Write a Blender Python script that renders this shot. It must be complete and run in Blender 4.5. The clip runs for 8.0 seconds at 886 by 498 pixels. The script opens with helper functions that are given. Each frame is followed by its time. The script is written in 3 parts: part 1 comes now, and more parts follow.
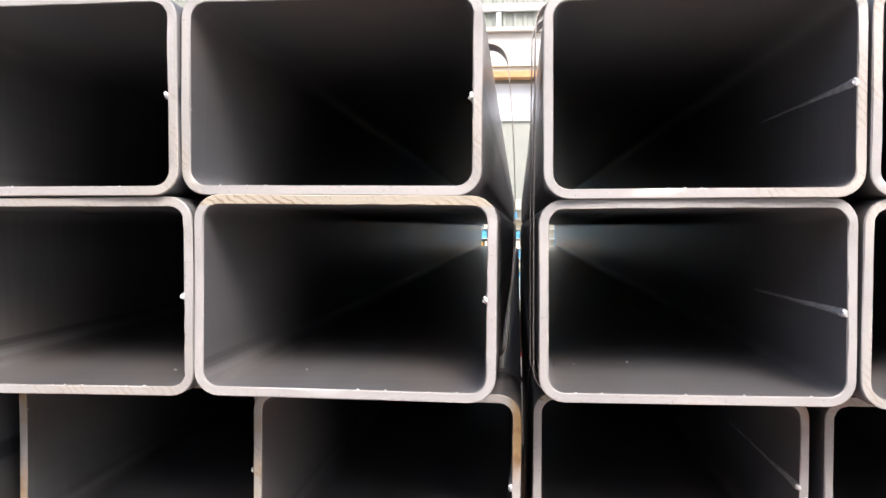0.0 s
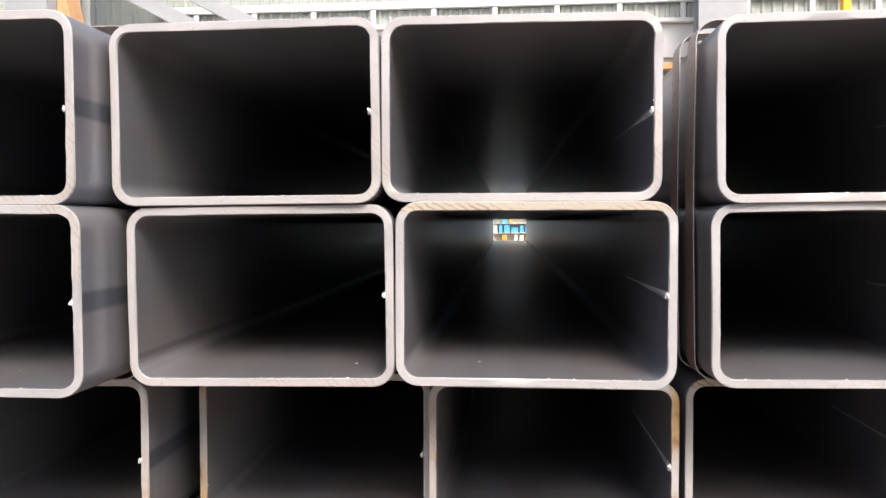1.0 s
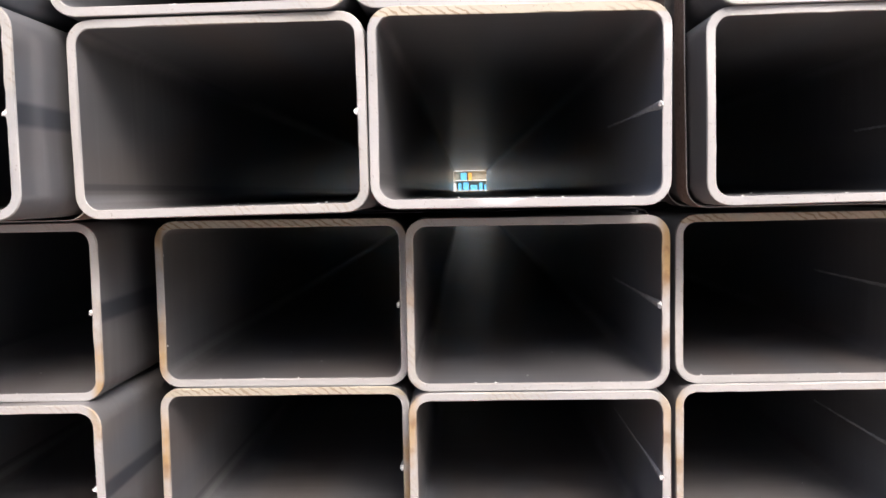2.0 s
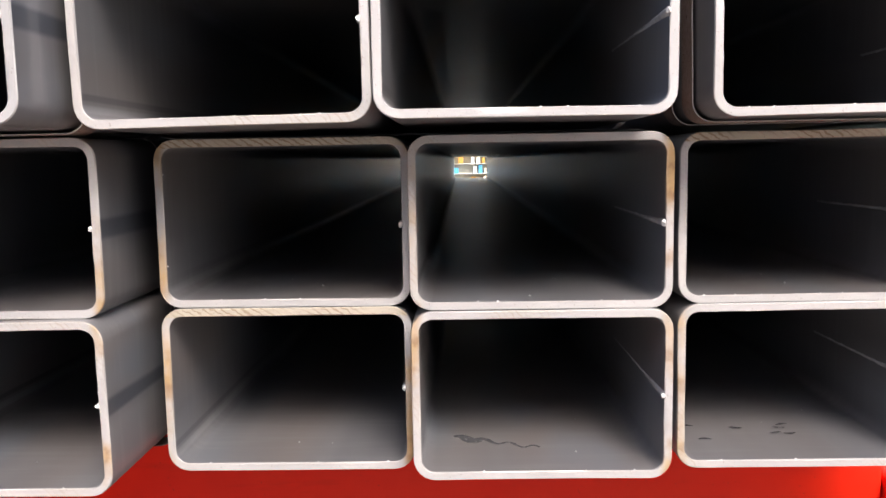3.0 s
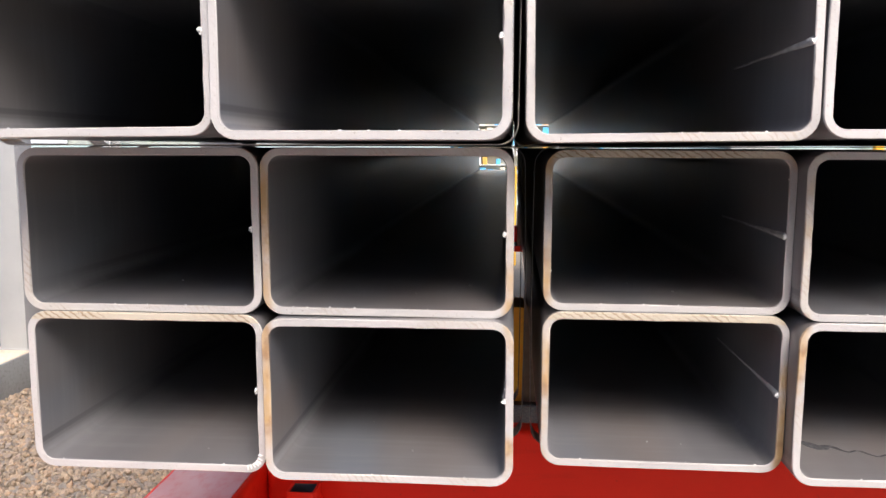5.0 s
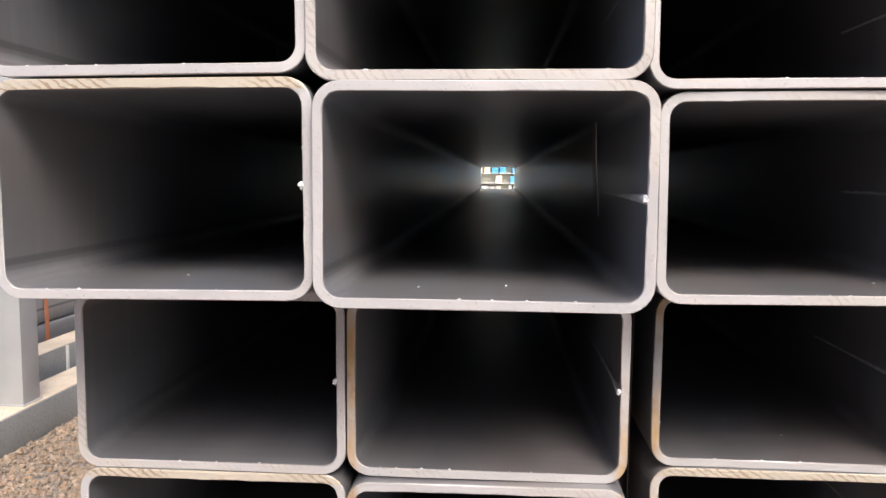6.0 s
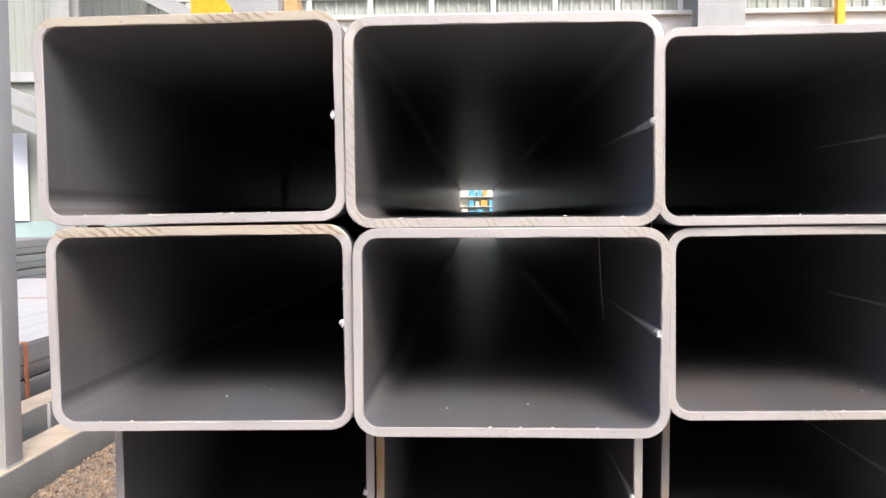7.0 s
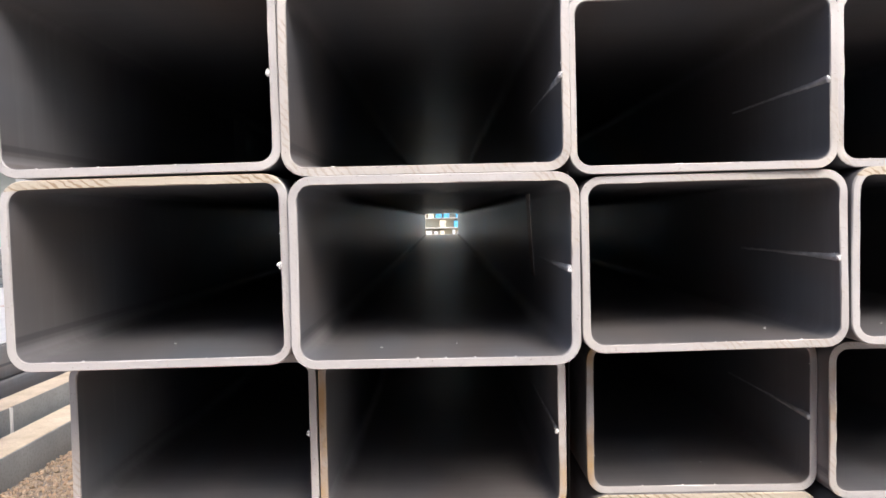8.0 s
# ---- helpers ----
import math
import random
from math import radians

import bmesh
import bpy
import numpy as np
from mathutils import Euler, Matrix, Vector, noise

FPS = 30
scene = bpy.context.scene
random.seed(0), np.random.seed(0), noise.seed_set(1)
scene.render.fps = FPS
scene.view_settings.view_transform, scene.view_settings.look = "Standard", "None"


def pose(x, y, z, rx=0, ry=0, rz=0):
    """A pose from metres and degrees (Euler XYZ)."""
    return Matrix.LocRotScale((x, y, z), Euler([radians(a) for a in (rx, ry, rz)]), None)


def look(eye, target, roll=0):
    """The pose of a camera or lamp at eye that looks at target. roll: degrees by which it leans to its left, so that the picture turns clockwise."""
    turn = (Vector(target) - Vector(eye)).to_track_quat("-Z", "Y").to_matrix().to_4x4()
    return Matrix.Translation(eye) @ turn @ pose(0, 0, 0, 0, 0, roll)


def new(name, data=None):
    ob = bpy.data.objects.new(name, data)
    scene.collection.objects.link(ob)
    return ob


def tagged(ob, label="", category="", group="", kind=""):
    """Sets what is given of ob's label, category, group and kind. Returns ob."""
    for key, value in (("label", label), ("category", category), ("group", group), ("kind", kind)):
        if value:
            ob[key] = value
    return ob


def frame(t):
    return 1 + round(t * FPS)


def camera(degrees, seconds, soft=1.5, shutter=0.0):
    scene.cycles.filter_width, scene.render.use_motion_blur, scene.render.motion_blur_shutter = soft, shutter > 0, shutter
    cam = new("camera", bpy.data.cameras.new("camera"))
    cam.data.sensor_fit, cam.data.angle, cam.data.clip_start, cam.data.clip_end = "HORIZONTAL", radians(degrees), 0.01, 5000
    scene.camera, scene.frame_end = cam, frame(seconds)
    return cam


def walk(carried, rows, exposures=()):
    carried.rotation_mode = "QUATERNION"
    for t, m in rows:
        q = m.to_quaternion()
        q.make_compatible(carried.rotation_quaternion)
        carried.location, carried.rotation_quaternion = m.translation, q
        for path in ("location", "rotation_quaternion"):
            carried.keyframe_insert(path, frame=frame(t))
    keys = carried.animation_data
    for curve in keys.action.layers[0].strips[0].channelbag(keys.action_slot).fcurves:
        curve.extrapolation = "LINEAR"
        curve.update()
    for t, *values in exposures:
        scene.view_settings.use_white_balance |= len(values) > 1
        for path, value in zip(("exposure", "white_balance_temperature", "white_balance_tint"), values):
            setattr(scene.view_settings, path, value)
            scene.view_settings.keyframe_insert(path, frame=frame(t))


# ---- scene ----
cam = camera(58.38, 8.0)
PATH = [
    (0, (1.2496, -0.7075, 0.1733), (1.0608, 1.2827, 0.1175), 0.21),
    (0.5, (1.1498, -0.7408, 0.1762), (0.9559, 1.2490, 0.1208), 0.00),
    (1, (1.0495, -0.7988, 0.1836), (0.8902, 1.1936, 0.1134), -0.34),
    (1.5, (1.0026, -0.7891, 0.1134), (0.8948, 1.2058, 0.0199), -0.99),
    (2, (1.0222, -0.7426, 0.0217), (0.9679, 1.2514, -0.1233), -1.23),
    (2.2, (1.0403, -0.7391, 0.0080), (0.9925, 1.2534, -0.1582), -1.32),
    (3.3, (0.9721, -0.7434, -0.0419), (0.9230, 1.2418, -0.2793), -1.09),
    (3.5, (0.9264, -0.7526, -0.0363), (0.8730, 1.2318, -0.2798), -0.97),
    (4, (0.8136, -0.7733, -0.0378), (0.7057, 1.2081, -0.2876), -0.61),
    (4.5, (0.7268, -0.7896, -0.0205), (0.5724, 1.1874, -0.2809), -0.21),
    (4.7, (0.6834, -0.8018, -0.0158), (0.5102, 1.1736, -0.2765), -0.01),
    (5.8, (0.4864, -0.7267, 0.0847), (0.3334, 1.2573, -0.1156), 0.36),
    (6, (0.4781, -0.7063, 0.1214), (0.3387, 1.2803, -0.0636), 0.40),
    (6.5, (0.4417, -0.7133, 0.1844), (0.3369, 1.2788, 0.0412), 0.17),
    (7, (0.4287, -0.7649, 0.2188), (0.3528, 1.2314, 0.1237), -0.39),
    (7.5, (0.4541, -0.7883, 0.2074), (0.4165, 1.2094, 0.1192), -0.85),
    (8, (0.4728, -0.8336, 0.1576), (0.4723, 1.1649, 0.0788), -1.23),
]
walk(cam, [(t, look(eye, target, roll)) for t, eye, target, roll in PATH],
     exposures=[(0.0, 0.94, 6400, 13), (2.2, 0.98, 6400, 13), (3.5, 1.10, 6400, 13), (4.5, 1.10, 6400, 13), (6.0, 0.90, 6400, 13), (8.0, 0.86, 6400, 13)])

# ---------------------------------------------------------------- light
world = bpy.data.worlds.new("overcast_sky")
scene.world = world
world.use_nodes = True
wn = world.node_tree
sky = wn.nodes.new("ShaderNodeTexSky")
sky.sky_type = "NISHITA"
sky.sun_disc = False
sky.sun_elevation, sky.sun_rotation = radians(46), radians(159)
sky.dust_density, sky.air_density = 4.0, 1.0
wn.links.new(sky.outputs[0], wn.nodes["Background"].inputs[0])
wn.nodes["Background"].inputs[1].default_value = 0.15

sun_data = bpy.data.lights.new("sun", "SUN")
sun_data.energy, sun_data.angle, sun_data.color = 1.6, radians(22), (1.0, 0.95, 0.89)
sun = new("sun", sun_data)
sun.matrix_world = look((4.98, -12.97, 14.39), (0, 0, 0))


# ---------------------------------------------------------------- materials
def material(name, base, rough=0.5, metal=0.0):
    mat = bpy.data.materials.new(name)
    mat.use_nodes = True
    n, l = mat.node_tree.nodes, mat.node_tree.links
    b = n["Principled BSDF"]
    b.inputs["Base Color"].default_value = (*base, 1)
    b.inputs["Roughness"].default_value = rough
    b.inputs["Metallic"].default_value = metal
    return mat, n, l, b


def coords(n, l, scale=(1, 1, 1), turn=(0, 0, 0)):
    """Object coordinates shifted by a random amount for each object."""
    tc, info, mp = n.new("ShaderNodeTexCoord"), n.new("ShaderNodeObjectInfo"), n.new("ShaderNodeMapping")
    mul = n.new("ShaderNodeMath")
    mul.operation = "MULTIPLY"
    mul.inputs[1].default_value = 37.0
    l.new(info.outputs["Random"], mul.inputs[0])
    add = n.new("ShaderNodeVectorMath")
    l.new(tc.outputs["Object"], add.inputs[0])
    l.new(mul.outputs[0], add.inputs[1])
    l.new(add.outputs[0], mp.inputs[0])
    mp.inputs["Scale"].default_value, mp.inputs["Rotation"].default_value = scale, turn
    return mp.outputs[0]


def noise_tex(n, l, vec, scale, detail=4.0, rough=0.55):
    t = n.new("ShaderNodeTexNoise")
    l.new(vec, t.inputs["Vector"])
    t.inputs["Scale"].default_value, t.inputs["Detail"].default_value, t.inputs["Roughness"].default_value = scale, detail, rough
    return t.outputs[0]


def ramp(n, l, fac, *stops):
    r = n.new("ShaderNodeValToRGB")
    l.new(fac, r.inputs[0])
    e = r.color_ramp.elements
    while len(e) < len(stops):
        e.new(0.5)
    for el, (p, c) in zip(e, stops):
        el.position = p
        el.color = (*c, 1) if isinstance(c, tuple) else (c, c, c, 1)
    return r.outputs[0]


def mix(n, l, fac, a, b, mode="MIX"):
    m = n.new("ShaderNodeMix")
    m.data_type, m.blend_type = "RGBA", mode
    for sock, v in ((m.inputs[0], fac), (m.inputs[6], a), (m.inputs[7], b)):
        if isinstance(v, bpy.types.NodeSocket):
            l.new(v, sock)
        elif isinstance(v, tuple):
            sock.default_value = (*v, 1)
        else:
            sock.default_value = v
    return m.outputs[2]


def bump(n, l, b, height, strength, distance):
    k = n.new("ShaderNodeBump")
    k.inputs["Strength"].default_value, k.inputs["Distance"].default_value = strength, distance
    l.new(height, k.inputs["Height"])
    l.new(k.outputs[0], b.inputs["Normal"])


def level(n, l, value, lo, hi):
    """0 below lo, 1 above hi, smooth between."""
    m = n.new("ShaderNodeMapRange")
    m.interpolation_type = "SMOOTHSTEP"
    l.new(value, m.inputs[0])
    m.inputs[1].default_value, m.inputs[2].default_value = lo, hi
    return m.outputs[0]


def math_node(n, l, op, a, b_=None):
    m = n.new("ShaderNodeMath")
    m.operation = op
    for sock, v in zip(m.inputs, (a, b_)):
        if isinstance(v, bpy.types.NodeSocket):
            l.new(v, sock)
        elif v is not None:
            sock.default_value = v
    return m.outputs[0]


def place(n, l):
    s = n.new("ShaderNodeSeparateXYZ")
    l.new(n.new("ShaderNodeTexCoord").outputs["Object"], s.inputs[0])
    return s.outputs


TW, TH, TT, TL = 0.3, 0.2, 0.0096, 6.0
RO, RI = 0.025, 0.0155


def make_mill_steel():
    mat, n, l, b = material("mill_scale_steel", (0.1, 0.1, 0.1), 0.35, 0.0)
    long = coords(n, l, (9, 0.8, 9))
    streak = noise_tex(n, l, long, 1.6, 2)
    blot = noise_tex(n, l, coords(n, l, (3, 0.6, 3)), 2.6, 1)
    c = mix(n, l, level(n, l, streak, 0.15, 0.85), (0.2, 0.202, 0.213), (0.272, 0.272, 0.281))
    c = mix(n, l, math_node(n, l, "MULTIPLY", level(n, l, blot, 0.3, 0.9), 0.7), c, (0.3, 0.25, 0.22))
    cool = noise_tex(n, l, coords(n, l, (4, 1.4, 4)), 1.7, 2)
    c = mix(n, l, math_node(n, l, "MULTIPLY", level(n, l, cool, 0.5, 0.72), 0.6), c, (0.24, 0.27, 0.31))
    chatter = noise_tex(n, l, coords(n, l, (2, 22, 2)), 3.0, 2)
    c = mix(n, l, math_node(n, l, "MULTIPLY", level(n, l, chatter, 0.45, 0.8), 0.22), c, (0.36, 0.36, 0.365))
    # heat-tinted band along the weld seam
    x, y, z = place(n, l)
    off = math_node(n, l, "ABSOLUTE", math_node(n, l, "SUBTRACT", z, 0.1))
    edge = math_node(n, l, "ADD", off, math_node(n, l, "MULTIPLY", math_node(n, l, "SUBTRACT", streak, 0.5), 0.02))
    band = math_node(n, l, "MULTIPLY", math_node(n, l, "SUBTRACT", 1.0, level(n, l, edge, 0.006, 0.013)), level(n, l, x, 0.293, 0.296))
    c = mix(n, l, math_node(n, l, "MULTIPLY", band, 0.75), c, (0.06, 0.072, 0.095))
    # roll marks along the lower left corner: a dark line and a rough pale streak beside it
    left = math_node(n, l, "SUBTRACT", 1.0, level(n, l, x, 0.016, 0.02))
    for at, wide, tone, amount in ((0.033, 0.005, (0.09, 0.092, 0.1), 0.55), (0.021, 0.006, (0.42, 0.42, 0.43), 0.5)):
        d = math_node(n, l, "ABSOLUTE", math_node(n, l, "SUBTRACT", z, at))
        streaky = math_node(n, l, "MULTIPLY", math_node(n, l, "SUBTRACT", 1.0, level(n, l, d, wide * 0.4, wide)), level(n, l, blot, 0.3, 0.6))
        c = mix(n, l, math_node(n, l, "MULTIPLY", math_node(n, l, "MULTIPLY", streaky, left), amount), c, tone)
    l.new(c, b.inputs["Base Color"])
    # the formed corners are rougher than the flats
    cx = level(n, l, math_node(n, l, "ABSOLUTE", math_node(n, l, "SUBTRACT", x, 0.15)), 0.126, 0.134)
    cz = level(n, l, math_node(n, l, "ABSOLUTE", math_node(n, l, "SUBTRACT", z, 0.1)), 0.076, 0.084)
    l.new(math_node(n, l, "ADD", math_node(n, l, "MULTIPLY", math_node(n, l, "MULTIPLY", cx, cz), 0.18), 0.28), b.inputs["Roughness"])
    b.inputs["Metallic"].default_value = 0.4
    return mat


def make_cut_steel(name, rusty, marked=False):
    mat, n, l, b = material(name, (0.7, 0.67, 0.65), 0.42, 0.0)
    v = coords(n, l, (1, 1, 1))
    d = coords(n, l, (1, 1, 1), (0, radians(58 if marked else 40), 0))
    w = n.new("ShaderNodeTexWave")
    w.bands_direction = "X"
    l.new(d, w.inputs["Vector"])
    w.inputs["Scale"].default_value, w.inputs["Distortion"].default_value = 50, 4.0
    w.inputs["Detail"].default_value, w.inputs["Detail Scale"].default_value = 3, 2.4
    blot = noise_tex(n, l, v, 9, 4)
    patch = noise_tex(n, l, coords(n, l, (1, 1, 1), (0.3, 0.1, 0.7)), 4.2, 2)
    gaps = noise_tex(n, l, v, 38, 3)
    speck = noise_tex(n, l, v, 380, 2)
    c = ramp(n, l, blot, (0.3, (0.5, 0.487, 0.477)), (0.7, (0.6, 0.573, 0.553)))
    zone = math_node(n, l, "MULTIPLY", level(n, l, patch, 0.53, 0.62), 0.45)
    if marked:
        # saw strokes along the top wall
        top = level(n, l, place(n, l)[2], TH - TT - 0.002, TH - TT)
        zone = math_node(n, l, "MULTIPLY", top, level(n, l, patch, 0.22, 0.36))
        gaps = noise_tex(n, l, coords(n, l, (0.35, 1, 1)), 24, 2)
    c = mix(n, l, math_node(n, l, "MULTIPLY", zone, 0.7 if marked else 0.45), c, (0.6, 0.52, 0.38))
    line = math_node(n, l, "MULTIPLY", level(n, l, w.outputs[0], 0.6, 0.95), level(n, l, gaps, 0.42, 0.6))
    c = mix(n, l, math_node(n, l, "MULTIPLY", math_node(n, l, "MULTIPLY", zone, line), 0.9 if marked else 0.75), c, (0.34, 0.23, 0.12))
    c = mix(n, l, math_node(n, l, "MULTIPLY", line, 0.16), c, (0.5, 0.46, 0.43))
    c = mix(n, l, ramp(n, l, speck, (0.67, 0.0), (0.72, 0.5)), c, (0.25, 0.2, 0.16))
    if rusty:
        x, y, z = place(n, l)
        side = level(n, l, math_node(n, l, "ABSOLUTE", math_node(n, l, "SUBTRACT", x, 0.15)), 0.133, 0.145)
        amount = math_node(n, l, "MULTIPLY", side, level(n, l, noise_tex(n, l, v, 7, 4), 0.45, 0.62))
        c = mix(n, l, math_node(n, l, "MULTIPLY", amount, 0.9), c, (0.52, 0.33, 0.13))
        deep = math_node(n, l, "MULTIPLY", amount, level(n, l, gaps, 0.48, 0.66))
        c = mix(n, l, math_node(n, l, "MULTIPLY", deep, 0.7), c, (0.27, 0.14, 0.07))
    l.new(c, b.inputs["Base Color"])
    b.inputs["Metallic"].default_value = 0.2
    bump(n, l, b, math_node(n, l, "ADD", speck, math_node(n, l, "MULTIPLY", line, 0.4)), 0.22, 0.0006)
    return mat


def make_plain(name, lo, hi, rough, scale=6, grain=90, metal=0.0, bumpy=0.15, stretch=(1, 1, 1), dirt=None, depth=0.002):
    mat, n, l, b = material(name, lo, rough, metal)
    v = coords(n, l, stretch)
    big, small = noise_tex(n, l, v, scale, 5), noise_tex(n, l, v, grain, 3)
    c = ramp(n, l, big, (0.3, lo), (0.7, hi))
    if dirt:
        c = mix(n, l, ramp(n, l, small, (0.5, 0.0), (0.75, 0.6)), c, dirt)
    l.new(c, b.inputs["Base Color"])
    l.new(ramp(n, l, small, (0.3, max(rough - 0.1, 0.05)), (0.7, min(rough + 0.12, 1.0))), b.inputs["Roughness"])
    bump(n, l, b, small, bumpy, depth)
    return mat


def make_red():
    mat, n, l, b = material("red_paint", (0.7, 0.03, 0.015), 0.3)
    v = coords(n, l, (1, 1, 1))
    long = coords(n, l, (0.7, 6, 6))
    big, scuff, grain = noise_tex(n, l, v, 5, 5), noise_tex(n, l, long, 8, 6), noise_tex(n, l, v, 120, 3)
    b.inputs["Specular IOR Level"].default_value = 0.25
    c = ramp(n, l, big, (0.3, (0.92, 0.022, 0.008)), (0.7, (0.96, 0.036, 0.011)))
    c = mix(n, l, ramp(n, l, scuff, (0.58, 0.0), (0.8, 0.35)), c, (0.55, 0.03, 0.015))
    c = mix(n, l, ramp(n, l, grain, (0.68, 0.0), (0.78, 0.4)), c, (0.2, 0.05, 0.04))
    l.new(c, b.inputs["Base Color"])
    l.new(ramp(n, l, scuff, (0.3, 0.3), (0.7, 0.5)), b.inputs["Roughness"])
    bump(n, l, b, grain, 0.1, 0.001)
    return mat


def make_gravel(island):
    mat, n, l, b = material("gravel_stone" if island else "gravel_bed", (0.3, 0.25, 0.2), 0.85)
    tc = n.new("ShaderNodeTexCoord")
    if island:
        geo = n.new("ShaderNodeNewGeometry")
        c = ramp(n, l, geo.outputs["Random Per Island"], (0.0, (0.156, 0.126, 0.102)), (0.22, (0.312, 0.238, 0.156)), (0.42, (0.226, 0.191, 0.160)),
                 (0.6, (0.374, 0.245, 0.143)), (0.8, (0.296, 0.230, 0.163)), (1.0, (0.429, 0.331, 0.231)))
        g = noise_tex(n, l, tc.outputs["Object"], 160, 4)
        c = mix(n, l, ramp(n, l, g, (0.4, 0.0), (0.75, 0.5)), c, (0.2, 0.16, 0.13))
    else:
        g = noise_tex(n, l, tc.outputs["Object"], 60, 6, 0.7)
        far = noise_tex(n, l, tc.outputs["Object"], 0.7, 4)
        c = ramp(n, l, g, (0.3, (0.1, 0.085, 0.07)), (0.5, (0.21, 0.18, 0.145)), (0.7, (0.3, 0.265, 0.215)))
        c = mix(n, l, ramp(n, l, far, (0.35, 0.0), (0.7, 0.4)), c, (0.24, 0.22, 0.19))
    l.new(c, b.inputs["Base Color"])
    bump(n, l, b, g, 0.5, 0.004)
    return mat


STEEL, RED = make_mill_steel(), make_red()
CUT, CUT_RUSTY = make_cut_steel("saw_cut_steel", False), make_cut_steel("rust_stained_cut_steel", True)
CUT_MARKED, CUT_RUSTY_MARKED = make_cut_steel("saw_marked_steel", False, True), make_cut_steel("rust_stained_saw_marked_steel", True, True)
STONE, BED = make_gravel(True), make_gravel(False)
WELD = make_plain("weld_bead", (0.38, 0.38, 0.385), (0.6, 0.6, 0.6), 0.5, 60, 240, 0.2, 0.6)
# worn red paint, its pink raised further to paint in the sky's glare
FADED_GLARE = make_plain("faded_red_with_glare", (0.88, 0.34, 0.31), (0.92, 0.52, 0.49), 0.4, 5, 24, 0.0, 0.05, (2, 1, 1), dirt=(0.86, 0.2, 0.17))
BURR = make_plain("bright_burr", (0.75, 0.74, 0.73), (0.85, 0.84, 0.83), 0.4, 40, 300, 0.1, 0.3)
BAND = make_plain("brown_steel_band", (0.29, 0.2, 0.16), (0.4, 0.29, 0.24), 0.36, 12, 180, 0.25, 0.2, dirt=(0.2, 0.14, 0.11))
BAND_EDGE = make_plain("worn_band_edge", (0.5, 0.46, 0.42), (0.66, 0.62, 0.58), 0.4, 30, 200, 0.3, 0.3, dirt=(0.3, 0.22, 0.17))
BAND_DARK = make_plain("dark_steel_band", (0.07, 0.06, 0.055), (0.13, 0.11, 0.1), 0.38, 12, 180, 0.4, 0.2)
BAND_ORANGE = make_plain("rusty_orange_band", (0.4, 0.13, 0.06), (0.55, 0.2, 0.09), 0.55, 12, 150, 0.0, 0.2)
POST_GREY = make_plain("post_grey_paint", (0.33, 0.34, 0.34), (0.4, 0.41, 0.405), 0.5, 3, 60, 0.0, 0.1)
GREY = make_plain("grey_primer", (0.2, 0.215, 0.215), (0.28, 0.295, 0.29), 0.5, 3, 60, 0.0, 0.15, dirt=(0.16, 0.16, 0.155))
PALE_GREY = make_plain("pale_grey_paint", (0.4, 0.41, 0.41), (0.5, 0.51, 0.51), 0.5, 2, 50, 0.0, 0.1)
DUST = make_plain("sandy_dust", (0.5, 0.41, 0.29), (0.68, 0.57, 0.43), 0.9, 5, 90, 0.0, 0.3, dirt=(0.36, 0.29, 0.21))
CLAD = make_plain("pale_green_cladding", (0.32, 0.35, 0.315), (0.42, 0.44, 0.4), 0.45, 0.5, 20, 0.0, 0.05, dirt=(0.36, 0.38, 0.35))
WHITE = make_plain("white_paint", (0.62, 0.63, 0.62), (0.72, 0.72, 0.71), 0.45, 1.5, 40, 0.0, 0.08)
WHITE_BLUE = make_plain("cool_white_sheet", (0.7, 0.76, 0.84), (0.78, 0.83, 0.9), 0.4, 1.5, 40, 0.0, 0.08)
TEAL = make_plain("faded_teal_paint", (0.36, 0.5, 0.5), (0.45, 0.58, 0.57), 0.5, 2, 40, 0.0, 0.1)
BLUE = make_plain("blue_paint", (0.1, 0.4, 0.68), (0.13, 0.48, 0.76), 0.4, 4, 60, 0.0, 0.1)
YELLOW = make_plain("yellow_paint", (0.8, 0.42, 0.02), (0.88, 0.5, 0.03), 0.4, 8, 90, 0.0, 0.1, dirt=(0.6, 0.32, 0.03))
ORANGE = make_plain("faded_orange_paint", (0.62, 0.33, 0.14), (0.75, 0.44, 0.22), 0.5, 9, 90, 0.0, 0.15, dirt=(0.5, 0.26, 0.1))
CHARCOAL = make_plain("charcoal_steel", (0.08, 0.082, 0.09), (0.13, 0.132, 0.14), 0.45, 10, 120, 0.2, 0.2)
TIMBER = make_plain("dark_timber", (0.1, 0.075, 0.055), (0.18, 0.14, 0.1), 0.8, 4, 60, 0.0, 0.4, (1, 8, 8))
LIT_TOP = make_plain("lit_tube_top", (0.6, 0.6, 0.61), (0.72, 0.72, 0.72), 0.4, 2, 40, 0.3, 0.1, (6, 0.6, 6))
CREAM = make_plain("cream_board", (0.7, 0.66, 0.52), (0.78, 0.74, 0.6), 0.7, 8, 90)
AMBER = make_plain("amber_board", (0.6, 0.33, 0.06), (0.72, 0.42, 0.1), 0.6, 8, 90)
LIGHT_WALL = make_plain("light_shaping_wall", (0.36, 0.365, 0.38), (0.45, 0.455, 0.465), 0.7, 1.5, 40, 0.0, 0.1)


# ---------------------------------------------------------------- builders
def mesh_of(bm, mats, name):
    bmesh.ops.recalc_face_normals(bm, faces=bm.faces)
    me = bpy.data.meshes.new(name)
    bm.to_mesh(me)
    bm.free()
    for mat in (mats if isinstance(mats, (list, tuple)) else [mats]):
        me.materials.append(mat)
    return me


def part(name, bm, mat, parent=None, label=""):
    ob = new(name, mesh_of(bm, mat, name))
    if parent:
        ob.parent = parent
    if label:
        ob["label"] = label
    return ob


